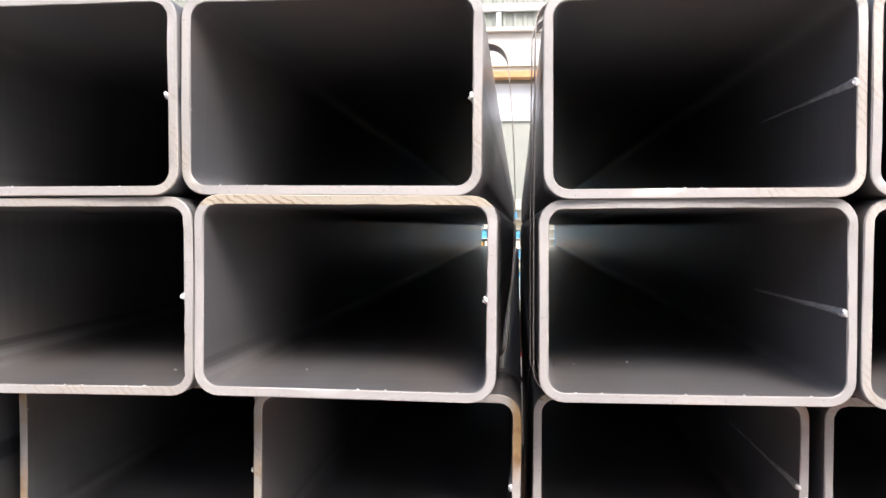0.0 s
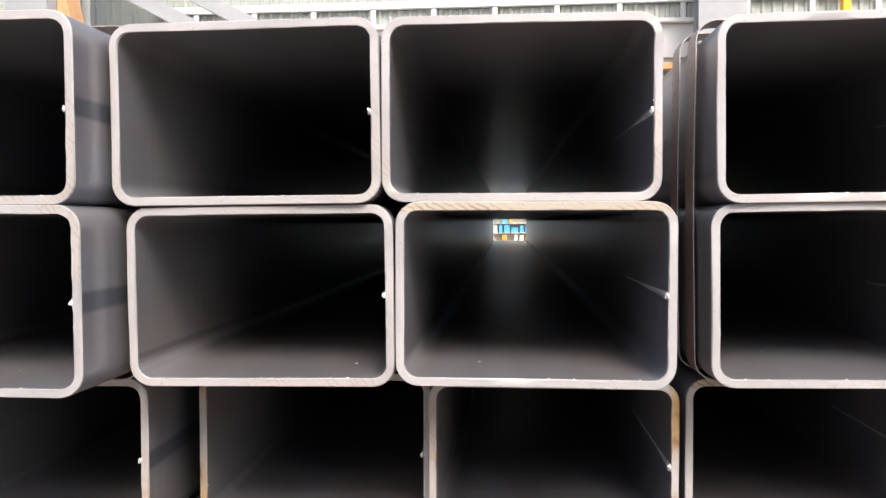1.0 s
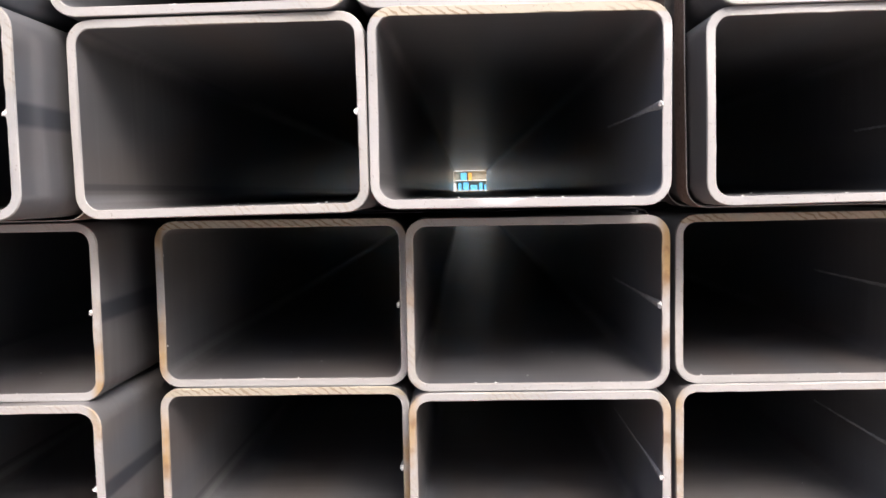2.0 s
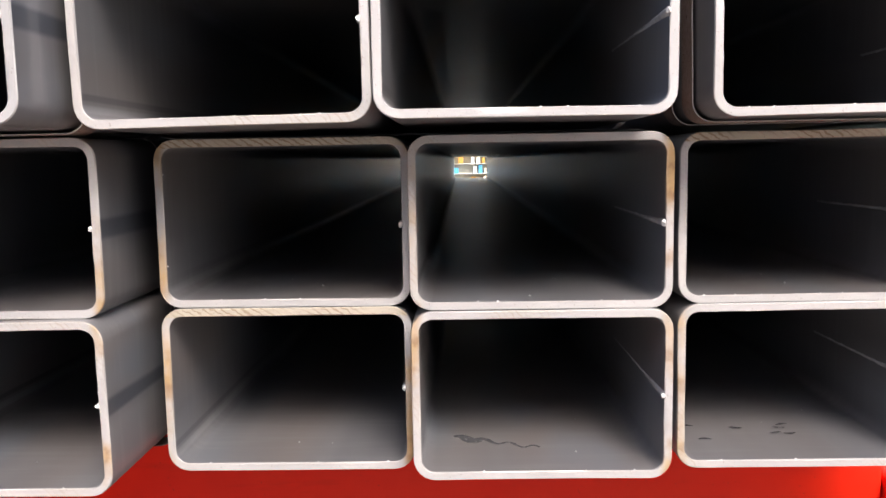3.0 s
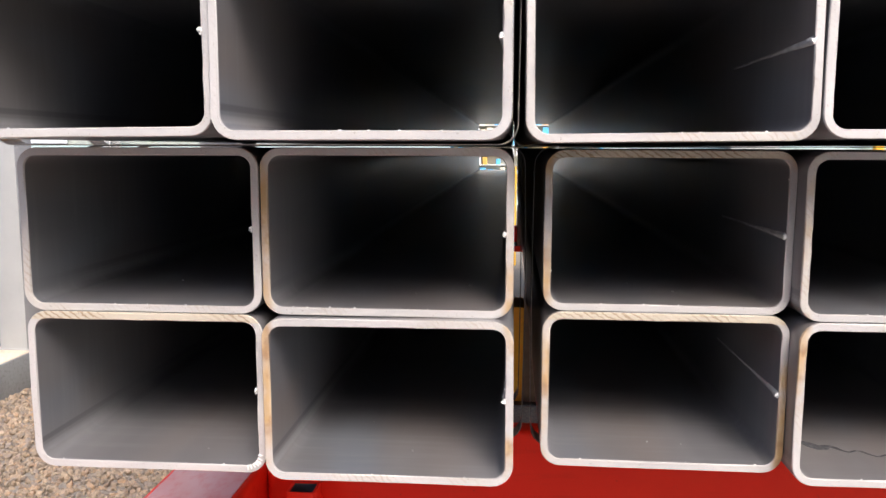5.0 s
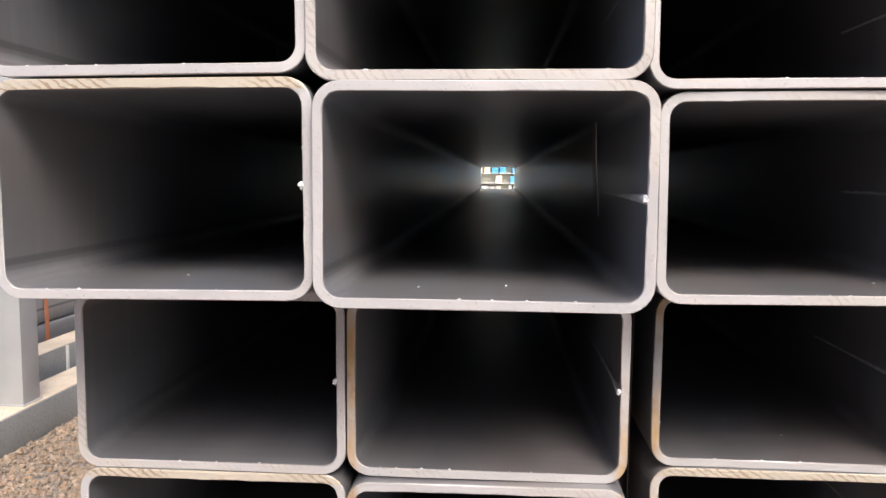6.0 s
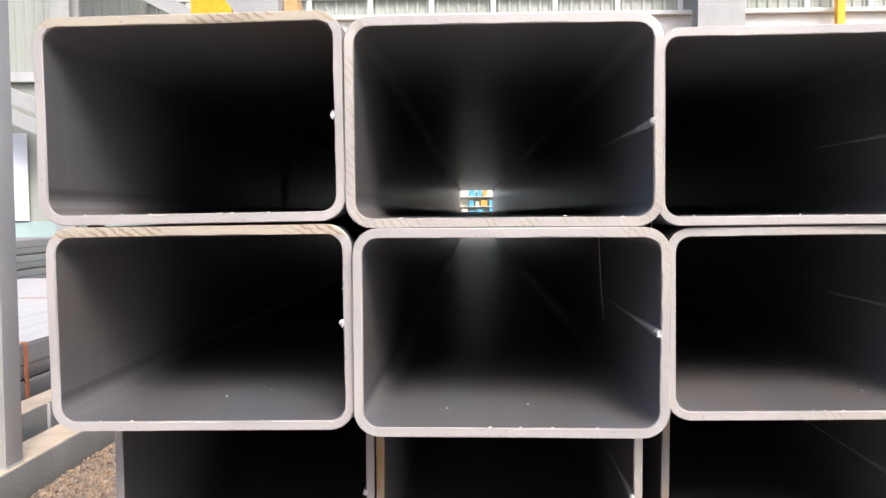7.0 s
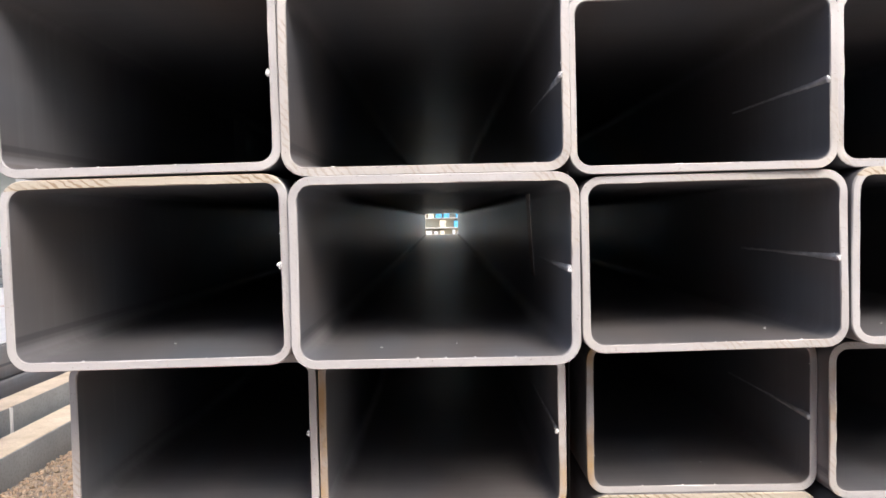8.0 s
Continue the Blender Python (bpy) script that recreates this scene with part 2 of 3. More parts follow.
def base(name, label, category, at=(0, 0, 0), group="", kind=""):
    ob = new(name)
    ob.location = at
    ob.empty_display_size = 0.1
    return tagged(ob, label, category, group, kind)


def box(x0, x1, y0, y1, z0, z1, bevel=0.0, bm=None, seg=2):
    own = bmesh.new()
    vs = [own.verts.new(p) for p in ((x0, y0, z0), (x1, y0, z0), (x1, y1, z0), (x0, y1, z0), (x0, y0, z1), (x1, y0, z1), (x1, y1, z1), (x0, y1, z1))]
    for f in ((0, 3, 2, 1), (4, 5, 6, 7), (0, 1, 5, 4), (1, 2, 6, 5), (2, 3, 7, 6), (3, 0, 4, 7)):
        own.faces.new([vs[i] for i in f])
    if bevel:
        bmesh.ops.bevel(own, geom=own.edges[:], offset=bevel, segments=seg, profile=0.6, affect="EDGES")
    if bm is None:
        return own
    tmp = bpy.data.meshes.new("tmp")
    own.to_mesh(tmp)
    own.free()
    bm.from_mesh(tmp)
    bpy.data.meshes.remove(tmp)
    return bm


def rounded(w, h, r, n=5, straight=0):
    """A rounded rectangle, with its lower left corner at 0, 0, anticlockwise; straight: points added on the sides."""
    pts = []
    for k, (cx, cz) in enumerate(((w - r, h - r), (r, h - r), (r, r), (w - r, r))):
        arc = [(cx + r * math.cos(radians(90 * k + 90 * i / n)), cz + r * math.sin(radians(90 * k + 90 * i / n))) for i in range(n + 1)]
        pts += arc
        if straight:
            nx = ((r, h), (0, r), (w - r, 0), (w, h - r))[k]
            for i in range(1, straight + 1):
                f = i / (straight + 1)
                pts.append((arc[-1][0] + (nx[0] - arc[-1][0]) * f, arc[-1][1] + (nx[1] - arc[-1][1]) * f))
    return pts


def loft(rings, closed=False, bm=None):
    bm = bm or bmesh.new()
    vs = [[bm.verts.new(p) for p in r] for r in rings]
    for k in range(len(vs) if closed else len(vs) - 1):
        a, b = vs[k], vs[(k + 1) % len(vs)]
        for i in range(len(a)):
            j = (i + 1) % len(a)
            bm.faces.new((a[i], a[j], b[j], b[i]))
    return bm


def smooth(ob, angle=40):
    ob.data.shade_smooth()
    ob.data.set_sharp_from_angle(angle=radians(angle))
    return ob


rng = random.Random(7)


def steel_tube(x, z, y, label, seam=0.1, group="stacked steel tubes", rusty=False, lean=0.0, torn=False, marked=False):
    """A rectangular hollow section lying along y: long walls, the sawn front end, and the seam welded inside its right wall."""
    c, q = math.cos(radians(lean)), math.sin(radians(lean))
    tube = base("steel_tube", label, "steel tube", (x + 0.15 - 0.15 * c + 0.1 * q, y, z + 0.1 - 0.15 * q - 0.1 * c), group)
    tube.rotation_euler.y = -radians(lean)
    outer = rounded(TW, TH, RO, 6, 12)
    inner = [(a + TT, b + TT) for a, b in rounded(TW - 2 * TT, TH - 2 * TT, RI, 6, 12)]
    bow = [0.0011 * math.sin(i * 0.37 + x * 9 + z * 17) for i in range(len(outer))]
    shift = [rng.uniform(-0.0006, 0.0006) for _ in outer]
    mid = (TW / 2, TH / 2)

    def inset(p, d):
        v = Vector((mid[0] - p[0], mid[1] - p[1])).normalized()
        return p[0] + v.x * d, p[1] + v.y * d

    e = 0.0013
    rings = [[(a, e + 0.0004, b) for a, b in outer],
             [(*inset(p, e * 0.8), ) for p in outer],
             [(*inset(p, -e * 0.7 + s), ) for p, s in zip(inner, shift)],
             [(a, e + 0.0004, b) for a, b in inner]]
    rings[1] = [(a, k, b) for (a, b), k in zip(rings[1], bow)]
    rings[2] = [(a, k, b) for (a, b), k in zip(rings[2], bow)]
    bm = loft(rings)
    smooth(part("cut_end", bm, ((CUT_RUSTY_MARKED if marked else CUT_RUSTY) if rusty else CUT_MARKED if marked else CUT), tube, "rust-stained sawn steel end face" if rusty else "pale sawn steel end face"), 30)
    ys = [e + 0.0004, 0.4, 1.2, 2.6, 4.2, TL]
    bm = loft([[(a, yy, b) for a, b in outer] for yy in ys])
    loft([[(a, yy, b) for a, b in inner] for yy in ys], bm=bm)
    back = [[(a, TL, b) for a, b in outer], [(a, TL, b) for a, b in inner]]
    loft(back, bm=bm)
    bmesh.ops.remove_doubles(bm, verts=bm.verts[:], dist=0.00005)
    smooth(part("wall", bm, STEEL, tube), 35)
    # seam bead
    bm = bmesh.new()
    xr = TW - TT
    rows = []
    yy, ridge = 0.002, 0
    while yy < 0.3:
        wob = rng.uniform(-0.0005, 0.0005)
        k = max(0.1, math.exp(-yy / 0.075))
        hgt = (0.0042 if ridge % 2 else 0.0016) * rng.uniform(0.75, 1.2) * k
        wide = (0.0054 if ridge % 2 else 0.0042) * (0.45 + 0.55 * k)
        skew = 0.0016
        rows.append([bm.verts.new((xr + 0.0004, yy - skew, seam - wide + wob)), bm.verts.new((xr - hgt, yy - skew * 0.4, seam - wide * 0.4 + wob)),
                     bm.verts.new((xr - hgt, yy + skew * 0.4, seam + wide * 0.4 + wob)), bm.verts.new((xr + 0.0004, yy + skew, seam + wide + wob))])
        yy += 0.0032 if yy < 0.2 else 0.006
        ridge += 1
    for a, b in zip(rows, rows[1:]):
        for i in range(3):
            bm.faces.new((a[i], b[i], b[i + 1], a[i + 1]))
    smooth(part("weld_seam", bm, WELD, tube, "rough bright weld bead"), 60)
    # burr left by the saw where the seam comes out
    bm = bmesh.new()
    bmesh.ops.create_icosphere(bm, subdivisions=2, radius=0.0034)
    for v in bm.verts:
        v.co *= 1 + 0.9 * noise.noise(v.co * 400 + Vector((x * 50, z * 30, 1)))
        v.co.x *= 0.8
        v.co = v.co + Vector((xr - 0.0012, 0.002, seam))
    smooth(part("burr", bm, BURR, tube, "small bright weld burr"))
    if torn:
        # ridges torn up by the saw round the lower right corner
        bm = bmesh.new()
        for i in range(7):
            q = radians(-84 + 13 * i + rng.uniform(-3, 3))
            ridge = box(-0.0009, 0.0009, -0.0018, 0.003, -0.001, TT * rng.uniform(0.5, 0.75), 0.0006, seg=1)
            bmesh.ops.rotate(ridge, verts=ridge.verts[:], matrix=Matrix.Rotation(radians(90) - q, 3, "Y"))
            bmesh.ops.translate(ridge, verts=ridge.verts[:], vec=(TW - RO + RI * math.cos(q), 0, RO + RI * math.sin(q)))
            tmp = bpy.data.meshes.new("tmp")
            ridge.to_mesh(tmp)
            ridge.free()
            bm.from_mesh(tmp)
            bpy.data.meshes.remove(tmp)
        smooth(part("torn_corner", bm, BURR, tube, "bright ridged burr on the corner"))
    bm = bmesh.new()
    for _ in range(rng.randint(3, 6)):
        on_floor = rng.random() < 0.9
        cx, cz = (rng.uniform(0.03, 0.27), TT) if on_floor else (rng.choice((TT, TW - TT)), rng.uniform(0.03, 0.17))
        s = rng.uniform(0.0005, 0.0011)
        got = bmesh.ops.create_icosphere(bm, subdivisions=1, radius=s)
        for v in got["verts"]:
            v.co *= 1 + 0.8 * noise.noise(v.co * 900 + Vector((cx * 70, cz * 90, 2)))
            v.co = Vector((v.co.x * 1.6 + cx, v.co.y + 0.0025, v.co.z + cz))
    tagged(part("saw_chips", bm, BURR, tube, "tiny bright saw chips"), kind="stuff")
    return tube


def steel_band(x0, x1, z0, z1, y, label, mat, group, width=0.032, slack=0.0, radius=0.022, lean=0.0):
    """A flat steel strap round a bundle, standing off by slack on its left and right."""
    w, h = x1 - x0, z1 - z0
    rings = []
    for off, yy in ((0, 0), (0.0012, 0), (0.0012, width), (0, width)):
        ring = []
        for a, b in rounded(w + 2 * off, h + 2 * off, radius + off, 6, 10):
            px, pz = x0 - off + a, z0 - off + b
            bulge = slack * math.sin(math.pi * min(max((pz - z0) / h, 0), 1))
            px += bulge * (1 if a > w * 0.9 else -1 if a < w * 0.1 else 0)
            ring.append((px, y + yy + lean * (pz - z0) + 0.004 * math.sin(px * 9 + pz * 13), pz))
        rings.append(ring)
    bm = loft(rings, closed=True)
    count = len(rings[0])
    for i, f in enumerate(bm.faces):
        f.material_index = 1 if i // count in (0, 2) else 0
    ob = new("steel_band", mesh_of(bm, [mat, BAND_DARK if mat is BAND_DARK else BAND_EDGE], "steel_band"))
    smooth(ob, 40)
    return tagged(ob, label, "steel strap", group)


# ---------------------------------------------------------------- ground
GROUND = -1.25
bm = bmesh.new()
bmesh.ops.create_grid(bm, x_segments=60, y_segments=60, size=1)
for v in bm.verts:
    s = Vector((v.co.x ** 3, v.co.y ** 3))
    v.co = Vector((s.x * 400, s.y * 400, GROUND + 0.012 * noise.noise(Vector((s.x * 400, s.y * 400, 0)) * 0.6) * (1 if s.length < 0.02 else 0)))
ground = smooth(part("ground", bm, BED))
tagged(ground, "sandy brown gravel yard surface", "ground", kind="structure")


def gravel_field(name, x0, x1, y0, y1, count, size, seed, label):
    """Loose stones, too many to count, in one mesh."""
    r = np.random.RandomState(seed)
    ico = bmesh.new()
    bmesh.ops.create_icosphere(ico, subdivisions=1, radius=1.0)
    bv = np.array([v.co[:] for v in ico.verts])
    bf = np.array([[v.index for v in f.verts] for f in ico.faces])
    ico.free()
    kinds = []
    for k in range(9):
        d = r.normal(size=(5, 3))
        d /= np.linalg.norm(d, axis=1)[:, None]
        v = bv * (1 + 0.12 * r.normal(size=(len(bv), 1)))
        for c in d:
            cut = r.uniform(0.45, 0.75)
            over = np.maximum(v @ c - cut, 0)
            v = v - over[:, None] * c
        kinds.append(v)
    verts = np.zeros((count, len(bv), 3))
    for i in range(count):
        a = r.normal(size=(3, 3))
        q, _ = np.linalg.qr(a)
        s = size * r.uniform(0.55, 1.35)
        v = (kinds[r.randint(9)] * (s * r.uniform(0.8, 1.2), s * r.uniform(0.65, 1.0), s * r.uniform(0.5, 0.8))) @ q.T
        px, py = r.uniform(x0, x1), r.uniform(y0, y1)
        verts[i] = v + (px, py, GROUND + size * r.uniform(-0.15, 0.75))
    faces = (bf[None] + (np.arange(count) * len(bv))[:, None, None]).reshape(-1, 3)
    me = bpy.data.meshes.new(name)
    me.from_pydata(verts.reshape(-1, 3).tolist(), [], faces.tolist())
    me.materials.append(STONE)
    return tagged(new(name, me), label, "gravel", kind="stuff")


gravel_field("gravel", -1.87, 0.1, 0.6, 2.4, 13000, 0.0155, 3, "loose crushed brown and grey gravel stones")
gravel_field("gravel", -1.87, -0.5, 2.4, 5.0, 11000, 0.0155, 4, "loose crushed brown and grey gravel stones")

# ---------------------------------------------------------------- red carrying frame
frame_red = base("carrying_frame", "bright red painted steel carrying frame under the tubes", "steel frame", (0, 0, GROUND))


def on_frame(name, bm, mat, label="", parent=None):
    bmesh.ops.translate(bm, verts=bm.verts[:], vec=(0, 0, -GROUND))
    return smooth(part(name, bm, mat, parent or frame_red, label), 40)


CROSS_TOP, CROSS_BOT, RAIL_TOP = -0.589, -0.775, -0.68
RX0, RX1 = -0.1, 0.091
rail = on_frame("rail", box(RX0, RX1, -0.35, 6.1, -0.88, RAIL_TOP, 0.012, seg=3), RED, "long red box rail with scuffed top")
# thin sheet over the rail: worn paint and the glare of the sky as colour
on_frame("worn_top", box(RX0 + 0.014, RX1 - 0.014, -0.34, 1.1, RAIL_TOP + 0.0002, RAIL_TOP + 0.002), FADED_GLARE, "faded pinkish worn paint with sky glare painted in", rail)
on_frame("rail", box(1.85, 2.04, -0.35, 6.1, -0.88, RAIL_TOP, 0.012, seg=3), RED)
on_frame("cross_beam", box(RX1 + 0.002, 1.848, 0.8, 0.86, CROSS_BOT, CROSS_TOP, 0.012, seg=3), RED)
on_frame("cross_beam", box(RX1 + 0.002, 1.848, 5.1, 5.25, CROSS_BOT, CROSS_TOP, 0.012, seg=3), RED)
for lx in (RX0 + 0.02, 1.87):
    for ly in (1.3, 4.8):
        on_frame("leg", box(lx, lx + 0.15, ly, ly + 0.15, GROUND + 0.001, -0.881, 0.008), RED)
# square socket beside the rail
SX, SY, SZ = 0.165, 0.7, -0.697
bm = loft([[(SX + a, SY + b, z) for a, b in rounded(s, s, 0.006, 3)] if not i else [(SX + 0.005 + a, SY + 0.005 + b, z) for a, b in rounded(s, s, 0.003, 3)]
           for i, s, z in ((0, 0.058, -1.0), (0, 0.058, SZ), (1, 0.048, SZ), (1, 0.048, -1.0))])
socket = on_frame("socket", bm, RED, "open square red steel socket")
# Charcoal liner: the shade deep inside the socket, put in as colour.
on_frame("bore", loft([[(SX + 0.0055 + a, SY + 0.0055 + b_, z) for a, b_ in rounded(0.047, 0.047, 0.003, 3)] for z in (SZ - 0.003, -1.0)]), CHARCOAL, "dark liner painting the shade inside the socket", socket)
on_frame("lug", box(SX + 0.008, SX + 0.05, SY + 0.0585, 0.7995, -0.9, -0.74, 0.004), RED)
# solid dark disc painting the shade of a round pin hole
bm = bmesh.new()
bmesh.ops.create_cone(bm, cap_ends=True, segments=16, radius1=0.008, radius2=0.008, depth=0.004)
bmesh.ops.rotate(bm, verts=bm.verts[:], matrix=Matrix.Rotation(radians(90), 3, "X"))
bmesh.ops.translate(bm, verts=bm.verts[:], vec=(SX + 0.022, SY - 0.001, SZ - 0.04))
on_frame("bolt_hole", bm, CHARCOAL, "dark disc painted as a shaded pin hole", socket)

for yy in (1.25, 4.7):
    for x0, x1, top in ((0.0, 0.62, -0.4058), (0.65, 1.25, -0.4095), (1.262, 1.87, -0.4107)):
        ob = part("timber_bearer", box(x0, x1, yy, yy + 0.16, RAIL_TOP + 0.0045, top, 0.006), TIMBER)
        tagged(ob, "dark timber bearer block under the lowest tubes", "timber bearer", "timber bearers")
    ob = part("steel_plate", box(RX0, 2.04, yy - 0.02, yy + 0.18, RAIL_TOP + 0.0005, RAIL_TOP + 0.004), CHARCOAL)
    tagged(ob, "thin dark steel plate across the red rails", "steel plate")

tagged(part("chock", box(0.6205, 0.6495, 1.26, 1.4, RAIL_TOP + 0.0045, -0.42, 0.003), YELLOW), "yellow painted chock between the timber bearers", "chock")

# ---------------------------------------------------------------- the stack of tubes
# row, x, y, z of the lower left corner, lean in degrees, height of the seam
STACK = (
    ("t", 0.0068, -0.010, 0.2086, 0.64, 0.101), ("b", 0.0132, -0.010, 0.0062, 0.50, 0.104),
    ("l", 0.0155, 0.120, -0.2040, 0.00, 0.103), ("m", 0.0160, 0.119, -0.4046, 0.00, 0.105),
    ("t", 0.3074, -0.014, 0.2030, 0.06, 0.098), ("b", 0.3138, -0.019, 0.0030, -0.09, 0.099),
    ("l", 0.3174, 0.119, -0.2040, -0.14, 0.100), ("m", 0.3187, 0.104, -0.4046, 0.26, 0.104),
    ("t", 0.6140, 0.049, 0.2028, 0.26, 0.099), ("b", 0.6273, 0.054, 0.0016, 0.45, 0.101),
    ("l", 0.6541, 0.186, -0.2070, -0.28, 0.097), ("m", 0.6537, 0.181, -0.4071, -0.19, 0.101),
    ("t", 0.9146, 0.057, 0.2039, -0.20, 0.096), ("b", 0.9294, 0.051, 0.0041, -0.33, 0.100),
    ("l", 0.9540, 0.155, -0.2089, -0.25, 0.097), ("m", 0.9537, 0.150, -0.4090, -0.09, 0.098),
    ("t", 1.2728, 0.068, 0.2015, 0.37, 0.108), ("b", 1.2701, 0.075, 0.0017, 0.40, 0.090),
    ("l", 1.2677, 0.186, -0.2106, 0.01, 0.100), ("m", 1.2670, 0.181, -0.4104, 0.01, 0.098),
    ("t", 1.5755, 0.066, 0.2022, 0.00, 0.100), ("b", 1.5735, 0.073, 0.0019, 0.00, 0.100),
    ("l", 1.5830, 0.184, -0.2101, 0.00, 0.100), ("m", 1.5810, 0.178, -0.4104, 0.00, 0.100),
)
TEXT = {"t": "dark grey steel tube with pale sawn end, top row of stack",
        "b": "dark grey steel tube with pale sawn end, second row down",
        "l": "dark grey steel tube with pale sawn end, third row down",
        "m": "dark grey steel tube with pale sawn end, lowest row"}
# tubes whose top wall still shows the saw strokes, by row and column
MARKED = {("t", 0), ("b", 0), ("t", 3), ("b", 3), ("l", 2), ("m", 2), ("m", 0), ("l", 4)}
for row, x, y, z, lean, seam in STACK:
    steel_tube(x, z, y, TEXT[row], seam, rusty=row in "lm" and 0.2 < x < 1.3, lean=lean,
               torn=row == "m" and x < 0.1, marked=(row, int((x + 0.03) / 0.315)) in MARKED)

# straps round the bundles
GB = "straps round the tube bundles"
UP, UP_MID = (-0.0004, 0.4118), (-0.0012, 0.4062)
LOW, LOW_MID, LOW_END = (-0.4066, -0.0024), (-0.4098, -0.0045), (-0.4116, -0.0086)
steel_band(0.003, 0.6195, *UP, 0.1, "brown flat steel strap round the projecting upper bundle", BAND, GB, slack=0.002, width=0.04)
steel_band(0.003, 0.6195, *UP, 0.3, "brown flat steel strap round the projecting upper bundle", BAND, GB, slack=0.002, width=0.04)
steel_band(0.6115, 1.2325, *UP_MID, 0.31, "brown flat steel strap round the middle upper bundle", BAND, GB, slack=0.012, width=0.04)
steel_band(1.2675, 1.89, -0.0012, 0.4105, 0.138, "loose brown flat steel strap round an upper bundle", BAND, GB, slack=0.001, width=0.04)
steel_band(1.265, 1.89, -0.0012, 0.4125, 0.212, "loose brown flat steel strap round an upper bundle", BAND, GB, slack=0.001, width=0.04)
steel_band(0.011, 0.63, *LOW, 0.27, "dark flat steel strap round a lower bundle", BAND_DARK, GB, slack=0.003)
steel_band(0.011, 0.6265, *LOW, 0.42, "dark flat steel strap round a lower bundle", BAND_DARK, GB, slack=0.002)
steel_band(0.6445, 1.2575, *LOW_MID, 0.26, "dark flat steel strap round a lower bundle", BAND_DARK, GB, slack=0.002)
steel_band(1.2645, 1.885, *LOW_END, 0.4, "dark flat steel strap round a lower bundle", BAND_DARK, GB, slack=0.001)

# ---------------------------------------------------------------- stanchion on the red rail
st = base("stanchion", "grey stanchion with yellow gusset and orange guide plate", "stanchion", (0.083, 0.93, RAIL_TOP + 0.0022))
smooth(part("base_plate", box(-0.15, 0.03, 0.0, 0.11, 0.0, 0.012, 0.002), CHARCOAL, st))
smooth(part("post", box(-0.165, -0.065, 0.0, 0.1, 0.0125, 1.75, 0.008), POST_GREY, st, "grey steel post"))


def plate(pts, y0, y1):
    bm = bmesh.new()
    a = [bm.verts.new((x, y0, z)) for x, z in pts]
    b = [bm.verts.new((x, y1, z)) for x, z in pts]
    bm.faces.new(a)
    bm.faces.new(b[::-1])
    for i in range(len(pts)):
        j = (i + 1) % len(pts)
        bm.faces.new((a[i], b[i], b[j], a[j]))
    return bm


part("gusset", plate(((-0.255, 1.15), (-0.167, 1.15), (-0.167, 1.33), (-0.21, 1.39), (-0.255, 1.39)), 0.002, 0.014), YELLOW, st, "yellow painted gusset plate")
part("guide_plate", plate(((-0.063, 1.46), (-0.058, 1.46), (-0.03, 1.33), (-0.03, 1.15), (-0.063, 1.15)), 0.04, 0.1), ORANGE, st, "sloping faded orange guide plate")
links = bmesh.new()
for k in range(9):
    m = Matrix.Translation((-0.064 + 0.004, 0.058, 1.46 - 0.022 * k)) @ Matrix.Rotation(radians(90 * (k % 2)), 4, "Z")
    ring = [[Vector(((0.009 + 0.003 * math.cos(q)) * math.cos(p), 0.003 * math.sin(q), (0.014 + 0.003 * math.cos(q)) * math.sin(p))) for p in [2 * math.pi * i / 10 for i in range(10)]] for q in [2 * math.pi * i / 5 for i in range(5)]]
    loft([[m @ v for v in r] for r in ring], closed=True, bm=links)
part("chain", links, CHARCOAL, st, "short dark steel chain")

# ---------------------------------------------------------------- beams, post and stack beside it
bm1 = base("ground_beam", "long grey steel beam with dusty sandy top on gravel", "steel beam", (-1.995, 0, GROUND), "ground beams")
smooth(part("body", box(-0.115, 0.115, -3, 9, 0, 0.186, 0.006), GREY, bm1))
part("dust_layer", box(-0.108, 0.108, -2.99, 8.99, 0.183, 0.19, 0.003), DUST, bm1, "sandy dust on the top face")
bm2 = base("ground_beam", "long grey steel beam with dusty sandy top on gravel", "steel beam", (-2.285, 0, GROUND), "ground beams")
smooth(part("body", box(-0.095, 0.095, -3, 3.96, 0, 0.306, 0.006), GREY, bm2))
smooth(part("body", box(-0.095, 0.095, 3.985, 9, 0, 0.306, 0.006), GREY, bm2))
part("dust_layer", box(-0.09, 0.09, -2.99, 8.99, 0.303, 0.31, 0.003), DUST, bm2, "sandy dust on the top face")
part("joint_plate", box(-0.09, 0.101, 3.961, 3.984, 0.004, 0.302), WHITE, bm2, "thin white joint plate")

pst = base("steel_post", "tall grey painted square steel post on the ground beam", "steel post", (-1.985, 3.135, GROUND + 0.19))
smooth(part("column", box(-0.075, 0.075, -0.075, 0.075, 0, 4.2, 0.006), POST_GREY, pst))
smooth(part("base_plate", box(-0.082, 0.082, -0.082, 0.082, 0, 0.008, 0.002), POST_GREY, pst))


def far_tube(x, y, z, w, h, length, label, group):
    t = base("steel_tube", label, "steel tube", (x, y, z), group)
    o = rounded(w, h, 0.02, 3)
    i = [(a + 0.01, b + 0.01) for a, b in rounded(w - 0.02, h - 0.02, 0.012, 3)]
    bm = loft([[(a, 0.002, b) for a, b in o], [(a, length, b) for a, b in o], [(a, length, b) for a, b in i], [(a, 0.002, b) for a, b in i]])
    smooth(part("wall", bm, STEEL, t))
    part("cut_end", loft([[(a, 0, b) for a, b in o], [(a, 0, b) for a, b in i]]), CUT, t)
    return t


